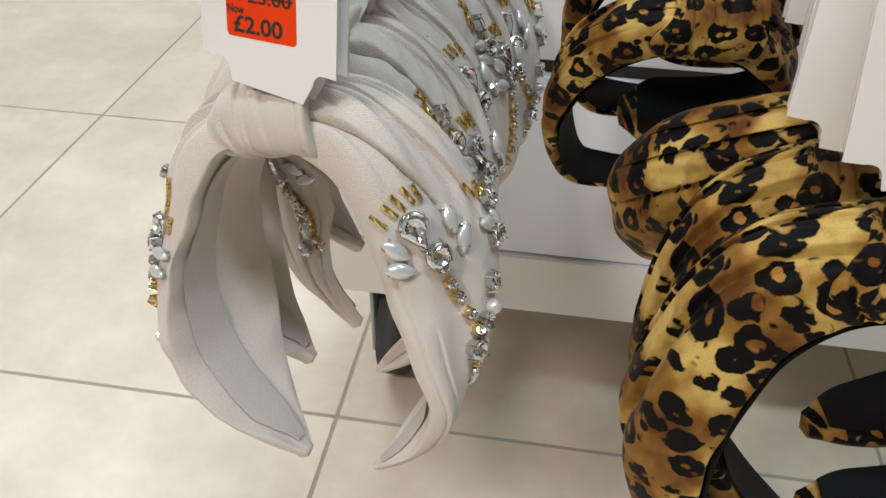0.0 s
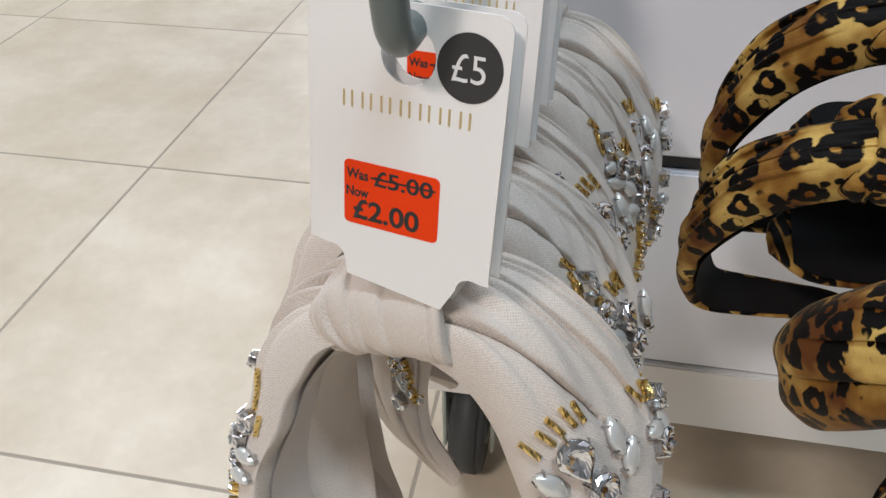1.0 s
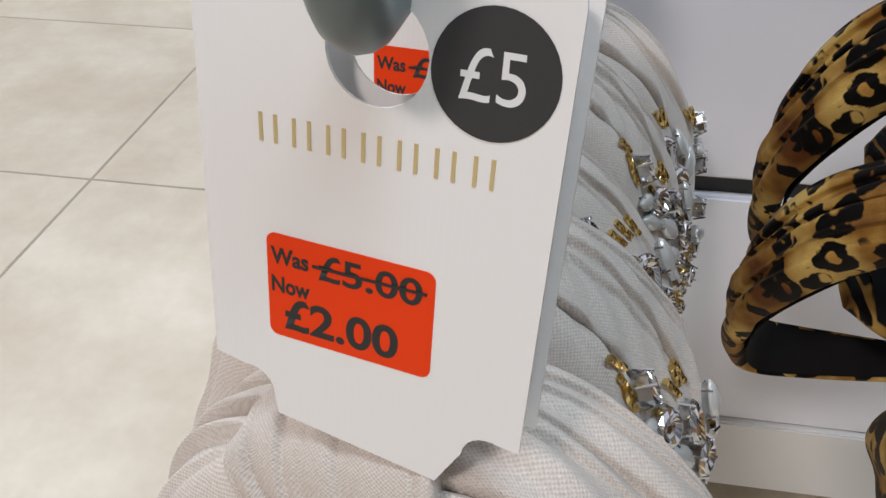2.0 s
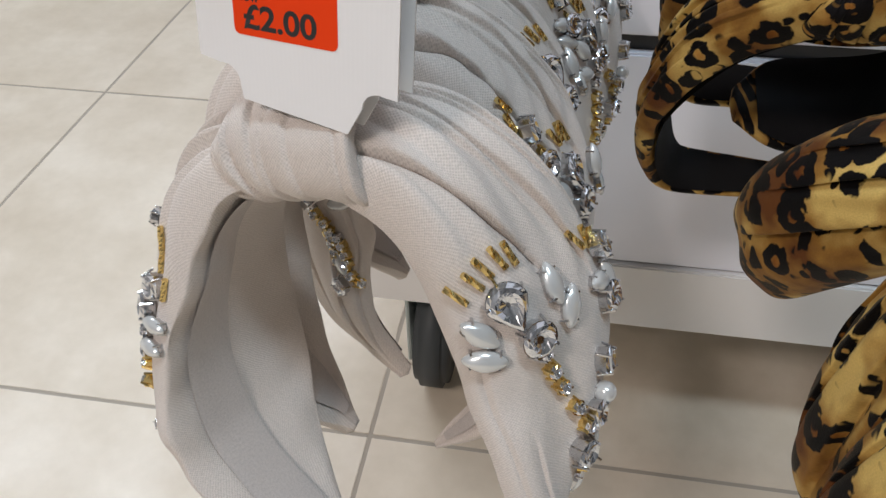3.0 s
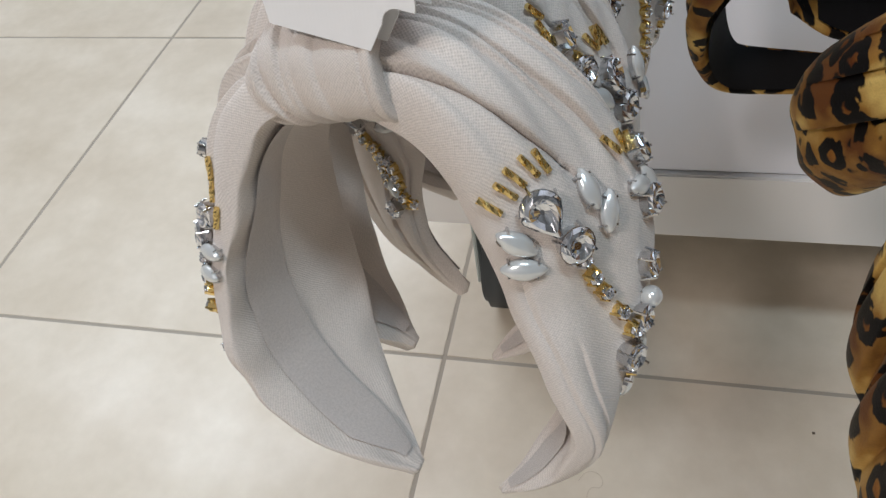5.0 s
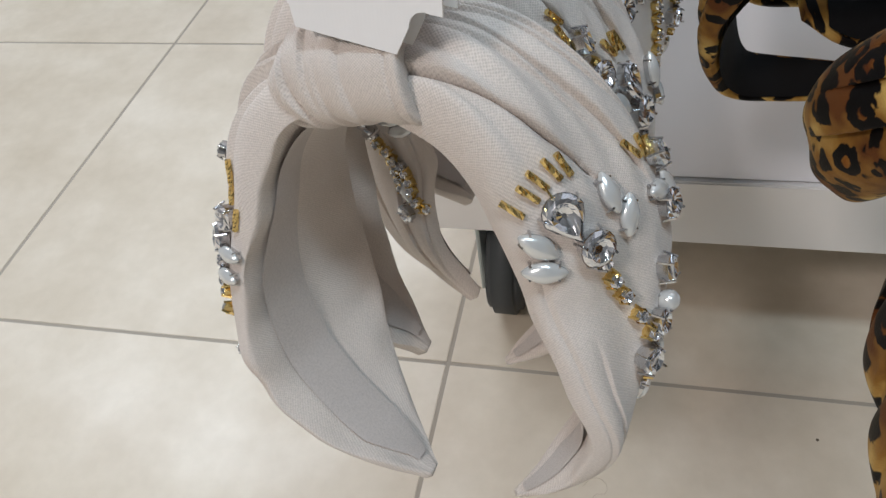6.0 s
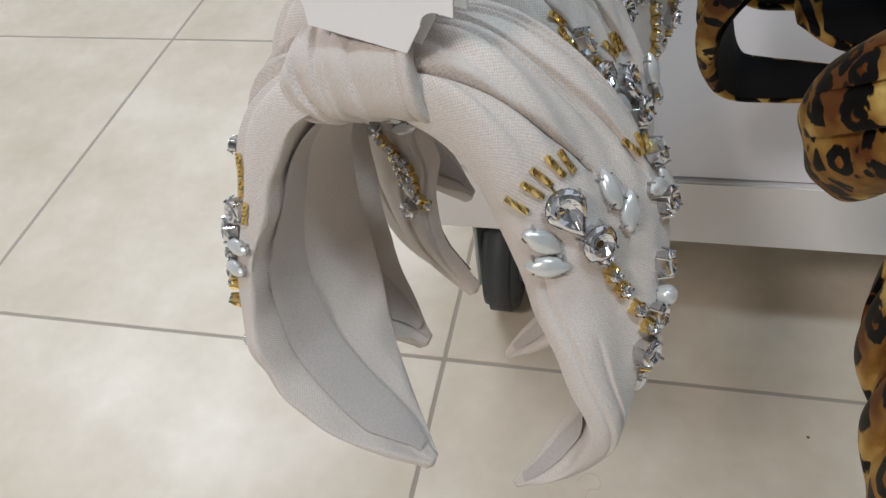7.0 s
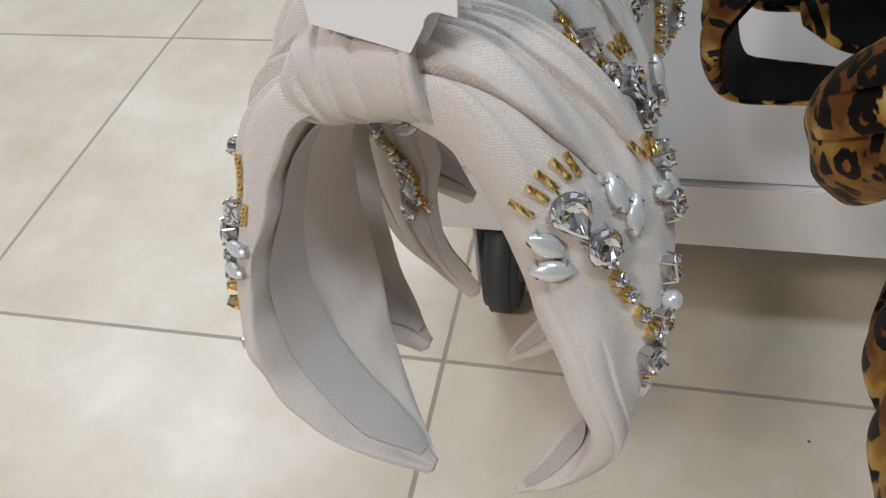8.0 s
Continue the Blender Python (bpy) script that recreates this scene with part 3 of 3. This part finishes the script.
def sew(root, shape, kind, s, v, angle, size=1.0, lift=0.0):
    """Sew one bead to the cloth at s along the leg and v across it; angle turns it on the cloth."""
    name, mesh, cup = BEADS[kind]
    size *= {"ball": 1.2, "navette": 1.22}.get(kind, 1.36)
    m = shape.seat(s, v) @ pose(0, 0, lift + (0.0009 if kind == "bugle" else -0.0002), 0, 0, angle) @ Matrix.Scale(size, 4)
    if kind == "bugle":
        m = m @ pose(0, 0, 0, 0, 90, 0)
    ob = new(name, mesh)
    ob.parent = root
    ob.matrix_local = m
    if cup:
        c = new("setting", cup)
        c.parent = ob
    return ob


def flower(root, shape, side, s, v):
    """A fan of gold bugle beads over a teardrop, a round crystal and four pearls."""
    for k in range(5):
        sew(root, shape, "bugle", side * (s - 0.128 + 0.005 * abs(k - 2.5)), v - 0.52 + 0.14 * k, 42 - 8 * k)
    sew(root, shape, "drop", side * (s - 0.067), v - 0.16, 9)
    for ds, dv, a in ((-0.044, 0.42, -6), (0.0, 0.56, -26), (-0.044, -0.45, 39), (0.002, -0.46, 75)):
        sew(root, shape, "navette", side * (s + ds), v + dv, a)
    sew(root, shape, "round", side * s, v, 11)


def spray(root, shape, side, s, v):
    """A smaller group: bugle beads, a baguette, pearls and a round crystal in a row along the leg."""
    for k in range(3):
        sew(root, shape, "bugle", side * (s - 0.03 + 0.01 * k), v - 0.16 + 0.1 * k, 25 - 20 * k)
    for kind, ds, dv, a in (("baguette", 0.0, 0.05, 30), ("navette", 0.045, -0.1, 70), ("navette", 0.05, 0.12, 20), ("round", 0.08, 0.03, 0)):
        sew(root, shape, kind, side * (s + ds), v + dv, a, 0.9)


def chain(root, shape, side, s0, v0, s1, v1, n):
    sew(root, shape, "cup", side * s0, v0, 10)
    for k in range(1, n):
        sew(root, shape, "gold_cup", side * (s0 + (s1 - s0) * k / (n - 1)), v0 + (v1 - v0) * (k / (n - 1)) ** 1.4, 15 * k)


def jewels(root, shape):
    flower(root, shape, 1, 0.40, -0.39)
    chain(root, shape, 1, 0.433, -0.34, 0.585, 0.18, 5)
    spray(root, shape, 1, 0.36, 0.80)
    for kind, s, v, a in (("square", 0.622, 0.10, 10), ("ball", 0.565, 0.52, 0), ("baguette", 0.515, 0.50, 10), ("round", 0.58, 0.33, 0), ("navette", 0.63, 0.45, 20), ("gold_cup", 0.665, 0.3, 0), ("navette", 0.70, 0.35, 10)):
        sew(root, shape, kind, s, v, a, 0.85, -0.0014 if kind == "ball" else 0.0)
    for k in range(2):
        sew(root, shape, "bugle", -0.265 - 0.03 * k, -0.84 - 0.04 * k, 10)
    sew(root, shape, "bugle", -0.322, -0.985, 8)
    for kind, s, v, a in (("baguette", -0.335, -0.84, 10), ("round", -0.385, -0.80, 0), ("navette", -0.392, -0.985, 106), ("navette", -0.436, -0.985, 104)):
        sew(root, shape, kind, s, v, a, 0.85)
    sew(root, shape, "round", -0.25, -0.72, 0, 0.5), sew(root, shape, "square", -0.60, -0.80, 0, 0.4)
    chain(root, shape, -1, 0.43, -0.82, 0.52, -0.9, 4)


def jewels_flipped(root, shape):
    """The right leg of a band hung the other way round: the small spray in front, the flower at the side."""
    for k in range(3):
        sew(root, shape, "bugle", 0.225 + 0.022 * k, -0.52 + 0.02 * k, 38 - 12 * k)
    for kind, at, v, a in (("baguette", 0.275, -0.32, 15), ("navette", 0.325, -0.34, 70), ("round", 0.335, -0.16, 0), ("navette", 0.365, -0.30, 60)):
        sew(root, shape, kind, at, v, a, 0.9)
    flower(root, shape, 1, 0.44, 0.42)
    chain(root, shape, 1, 0.48, 0.42, 0.66, 0.62, 7)


def jewels_turned(root, shape):
    jewels_flipped(root, shape)
    flower(root, shape, -1, 0.47, -0.48)
    chain(root, shape, -1, 0.50, -0.42, 0.67, -0.50, 8)
    chain(root, shape, -1, 0.60, -0.62, 0.74, -0.84, 6)
    sew(root, shape, "navette", -0.68, -0.62, 40), sew(root, shape, "bugle", -0.70, -0.74, 60), sew(root, shape, "baguette", -0.73, -0.52, 50, 0.8)


cream = headband("knotted_headband", hang(0.0658, -0.2163, 0.458, -10, -12, -13), JEWELLED, "cream headbands", CREAM, LINING, "pale grey-cream lining strip", shape_a)
flipped = headband("knotted_headband", hang(0.068, -0.166, 0.464, -10, -6, -9), JEWELLED, "cream headbands", CREAM, LINING, "pale grey-cream lining strip", shape_c, 3)
turned = headband("knotted_headband", hang(0.055, -0.122, 0.462, -8, -11, -8), JEWELLED, "cream headbands", CREAM, LINING, "pale grey-cream lining strip", shape_b, 1)
jewels(cream, shape_a)
jewels_flipped(flipped, shape_c)
jewels_turned(turned, shape_b)
copy_thing(flipped, hang(0.072, -0.074, 0.466, -10, -5, -4))
copy_thing(cream, hang(0.082, -0.030, 0.464, -8, -5, -4))

WIDE_BACK = (0.030, 0.038, 0.047, 0.047, 0.042, 0.034, 0.024, 0.016)
PUFF_W = (0.024, 0.030, 0.026, 0.025, 0.018, 0.009, 0.006, 0.003)
SLIM_BACK = (0.028, 0.030, 0.027, 0.022, 0.018, 0.016, 0.014, 0.012)
PUFF_S = (0.020, 0.016, 0.009, 0.0055, 0.004, 0.003, 0.003, 0.002)
UPRIGHT = (0, 4, 6, 4, 0, 0, 0, 0)
FLARED = (0, -4, -12, -20, -20, -12, -4, 0)
FOLDS = [
    (1, -0.70, -0.10, 0.05, 0.42, 0.0042, 0.34), (1, 0.05, 0.50, 0.05, 0.34, 0.0034, 0.26),
    (-1, -0.62, -0.05, 0.04, 0.44, 0.0048, 0.34), (-1, 0.00, 0.42, 0.05, 0.36, 0.0036, 0.26), (-1, 0.48, 0.72, 0.05, 0.28, 0.0026, 0.2),
]
TUCK_BACK = (0.030, 0.036, 0.042, 0.040, 0.036, 0.032, 0.027, 0.020)
shape_l = Cloth(FRONT_R, FRONT_R, WIDE_BACK, TUCK_BACK, PUFF_W, FOLDS, UPRIGHT, UPRIGHT, None, 3, TUCKED)
BROAD_BACK = (0.028, 0.032, 0.038, 0.042, 0.044, 0.044, 0.042, 0.036)
shape_s = Cloth(FRONT_R, FRONT_R, SLIM_BACK, BROAD_BACK, PUFF_S, [(1, -0.2, 0.1, 0.05, 0.3, 0.002, 0.3), (-1, -0.1, 0.2, 0.05, 0.25, 0.002, 0.3), (-1, -0.6, -0.3, 0.05, 0.4, 0.002, 0.2), (-1, 0.4, 0.5, 0.05, 0.5, 0.002, 0.2)], FLARED, UPRIGHT, None, 4, CURLED)
L1, L2B = (0.2819, -0.2848, 0.4653, -7.5, -4.1, -3.6), (0.2753, -0.2411, 0.4631, -9.5, -12.6, 4.2)
L2 = (0.3013, -0.1943, 0.4466, 39.1, -5.3, 21.3)
L3, L4 = (0.2411, -0.124, 0.4591, 29.9, 2.6, 5.4), (0.246, -0.088, 0.499, 26, 2, 6)
SPOTTED = "leopard print velvet knotted headband with black lining on a hook"
spotted = headband("leopard_headband", hang(*L1), SPOTTED, "leopard headbands", LEOPARD, BLACK_CLOTH, "black velvet lining", shape_l, 2, 0.03)
for place in (L2B, L2):
    copy_thing(spotted, hang(*place))
slim = headband("leopard_headband", hang(*L3), "narrow leopard print velvet headband with black lining on a hook", "leopard headbands", LEOPARD, BLACK_CLOTH, "black velvet lining", shape_s, 5, 0.03)
copy_thing(slim, hang(*L4))


# ---- hook and price tags ----
def tube(name, points, radius, mat, parent=None, label="", segments=16):
    curve = bpy.data.curves.new(name, "CURVE")
    curve.dimensions, curve.bevel_depth, curve.bevel_resolution, curve.use_fill_caps = "3D", radius, 6, True
    sp = curve.splines.new("BEZIER")
    sp.bezier_points.add(len(points) - 1)
    for bp, p in zip(sp.bezier_points, points):
        bp.co = p
        bp.handle_left_type = bp.handle_right_type = "AUTO"
    sp.resolution_u = 12
    tmp = bpy.data.objects.new(name, curve)
    mesh = bpy.data.meshes.new_from_object(tmp)
    bpy.data.objects.remove(tmp)
    return link(name, mesh, mat, parent, label, True)


def prong(x, z, tip):
    root = empty("display_hook", pose(x, UNIT_Y, z), "grey-green plastic coated display prong with upturned tip", "hook", "hooks")
    tube("rod", [(0, 0, 0), (0, -0.1, 0), (0, tip + 0.014, 0), (0, tip + 0.004, 0.003), (0, tip, 0.012), (0, tip - 0.001, 0.03), (0, tip - 0.001, 0.05)], 0.0043, HOOK, root)
    part("hook_plate", box(-0.02, 0.02, -0.004, -0.0005, -0.03, 0.03, 0.001), HOOK, root)
    return root


prong(0.0755, 0.536, -0.272)
prong(0.292, 0.533, -0.345)


def letters(name, text, x0, x1, z0, z1, mat, parent, y, bold=0.0):
    """Printed text that fills the box x0..x1, z0..z1 of the tag's face."""
    curve = bpy.data.curves.new(name, "FONT")
    curve.body, curve.size, curve.offset = text, 1.0, bold
    tmp = bpy.data.objects.new(name, curve)
    mesh = bpy.data.meshes.new_from_object(tmp)
    bpy.data.objects.remove(tmp)
    co = np.array([v.co for v in mesh.vertices])
    lo, hi = co.min(0), co.max(0)
    kx, kz = (x1 - x0) / (hi[0] - lo[0]), (z1 - z0) / (hi[1] - lo[1])
    for v in mesh.vertices:
        v.co = (x0 + (v.co.x - lo[0]) * kx, y, z0 + (v.co.y - lo[1]) * kz)
    return link(name, mesh, mat, parent)


def outline(points, holes, thick, y):
    """A flat plate in the xz plane from an outline and holes, with thickness."""
    curve = bpy.data.curves.new("plate", "CURVE")
    curve.dimensions, curve.fill_mode, curve.extrude = "2D", "BOTH", thick / 2
    for pts in (points, *holes):
        sp = curve.splines.new("POLY")
        sp.points.add(len(pts) - 1)
        sp.use_cyclic_u = True
        for q, (px, pz) in zip(sp.points, pts):
            q.co = (px, pz, 0, 1)
    tmp = bpy.data.objects.new("plate", curve)
    mesh = bpy.data.meshes.new_from_object(tmp)
    bpy.data.objects.remove(tmp)
    mesh.transform(pose(0, y, 0, 90))
    return mesh


def arc(cx, cz, r, a0, a1, n=10):
    return [(cx + r * math.cos(radians(a0 + (a1 - a0) * k / n)), cz + r * math.sin(radians(a0 + (a1 - a0) * k / n))) for k in range(n + 1)]


def tag_outline():
    top, low, r = 0.0838, 0.0135, 0.004
    pts = arc(0.0220 - r, top - r, r, 90, 0, 6) + [(0.0215, low)]
    pts += arc(0.0165, low - 0.0036, 0.0042, 70, 180, 8) + [(0.0083, 0.0025), (-0.0210, 0.0060)]
    pts += arc(-0.0262, low - 0.0036, 0.0046, 0, 100, 8) + [(-0.0328, low + 0.002)]
    return pts + arc(-0.0322 + r, top - r, r, 180, 90, 6)


def price_tag(m, lettered=True):
    root = empty("price_tag", m, "white ribbed card price tag with orange reduced sticker" if lettered else "plain white card price tag on a hook", "price tag", "price tags")
    hole = arc(-0.0042, 0.0712, 0.0074, 0, 345, 24)
    link("card", outline(tag_outline(), [hole], 0.0006, -0.005), CARD, root)
    link("card_back", outline([(a * 0.98 + 0.0012, b) for a, b in tag_outline()], [hole], 0.0005, 0.0015), CARD, root)
    if not lettered:
        return root
    disc = link("price_disc", outline(arc(0.0119, 0.0707, 0.0084, 0, 350, 40), [], 0.0001, -0.0054), DISC, root, "charcoal disc with white price")
    letters("price", "\u00a35", 0.0074, 0.0160, 0.0672, 0.0740, WHITE_INK, disc, -0.00552, 0.0)
    for k in range(7):
        x = -0.0222 + k * 0.0054
        for dx in (0.0, 0.0024):
            link("foil_bar", outline([(x + dx, 0.0557), (x + dx + 0.0006, 0.0557), (x + dx + 0.0006, 0.0600), (x + dx, 0.0600)], [], 0.0001, -0.0054), FOIL, root, "thin gold foil bar")
    r = 0.0016
    x0, x1, z0, z1 = -0.0218, 0.0062, 0.0226, 0.0412
    sticker = link("sticker", outline(arc(x1 - r, z1 - r, r, 90, 0, 5) + arc(x1 - r, z0 + r, r, 0, -90, 5) + arc(x0 + r, z0 + r, r, -90, -180, 5) + arc(x0 + r, z1 - r, r, 180, 90, 5), [], 0.0001, -0.0054), STICKER, root, "orange-red reduced price sticker")
    letters("old_price_word", "Was", -0.0211, -0.0145, 0.0359, 0.0389, INK, sticker, -0.00552, 0.03)
    letters("old_price", "\u00a35.00", -0.0128, 0.0043, 0.0350, 0.0396, INK, sticker, -0.00552, 0.018)
    letters("new_price_word", "Now", -0.0211, -0.0143, 0.0308, 0.0338, INK, sticker, -0.00552, 0.03)
    letters("new_price", "\u00a32.00", -0.0190, 0.0008, 0.0242, 0.0303, INK, sticker, -0.00552, 0.025)
    link("strike", outline([(-0.0138, 0.0369), (0.0050, 0.0372), (0.0050, 0.0377), (-0.0138, 0.0374)], [], 0.0001, -0.0056), INK, sticker)
    return root


price_tag(pose(0.0775, -0.219, 0.458, -10, 0, -13))
for place in ((0.080, -0.150, 0.460, -8, 0, -8), (0.083, -0.120, 0.460, -8, 0, -6), (0.078, -0.055, 0.464, -6, 0, -4), (0.082, -0.025, 0.464, -6, 0, -4)):
    price_tag(pose(*place))
for place in ((0.2861, -0.2623, 0.4707, -3.4, -6.5, 2.8), (0.2707, -0.248, 0.4718, -4.6, 0.2, 3.7), (0.295, -0.215, 0.456, -8, 0, 10), (0.294, -0.195, 0.458, -6, 0, 14), (0.292, -0.165, 0.458, -6, 0, 12), (0.29, -0.14, 0.458, -6, 0, 12), (0.29, -0.10, 0.462, -6, 0, 8)):
    price_tag(pose(*place), False)

# ---- floor tiles ----
tile_bm = box(-0.2482, 0.2482, -0.2482, 0.2482, -0.012, 0.0, 0.0004)
tile_mesh = bpy.data.meshes.new("tile")
tile_bm.to_mesh(tile_mesh)
tile_bm.free()
tile_mesh.materials.append(TILE)
for ix in range(-6, 6):
    for iy in range(-6, 18):
        t = new("tile", tile_mesh)
        t.parent = floor
        t.location = (ix * 0.5 + 0.25, iy * 0.5 + 0.25, 0.0)

hair = tagged(tube("hair", [(0.124, -0.100, 0.0004), (0.131, -0.092, 0.0005), (0.140, -0.094, 0.0004), (0.141, -0.103, 0.0005), (0.134, -0.105, 0.0004), (0.131, -0.116, 0.0004)], 0.00013, HAIR), "thin curled brown hair lying on the tiles", "hair")
speck = tagged(part("dirt_speck", box(0.2948, 0.2970, -0.0382, -0.0360, -0.0002, 0.0006, 0.0003), DIRT), "small dark speck of dirt on the tiles", "dirt")
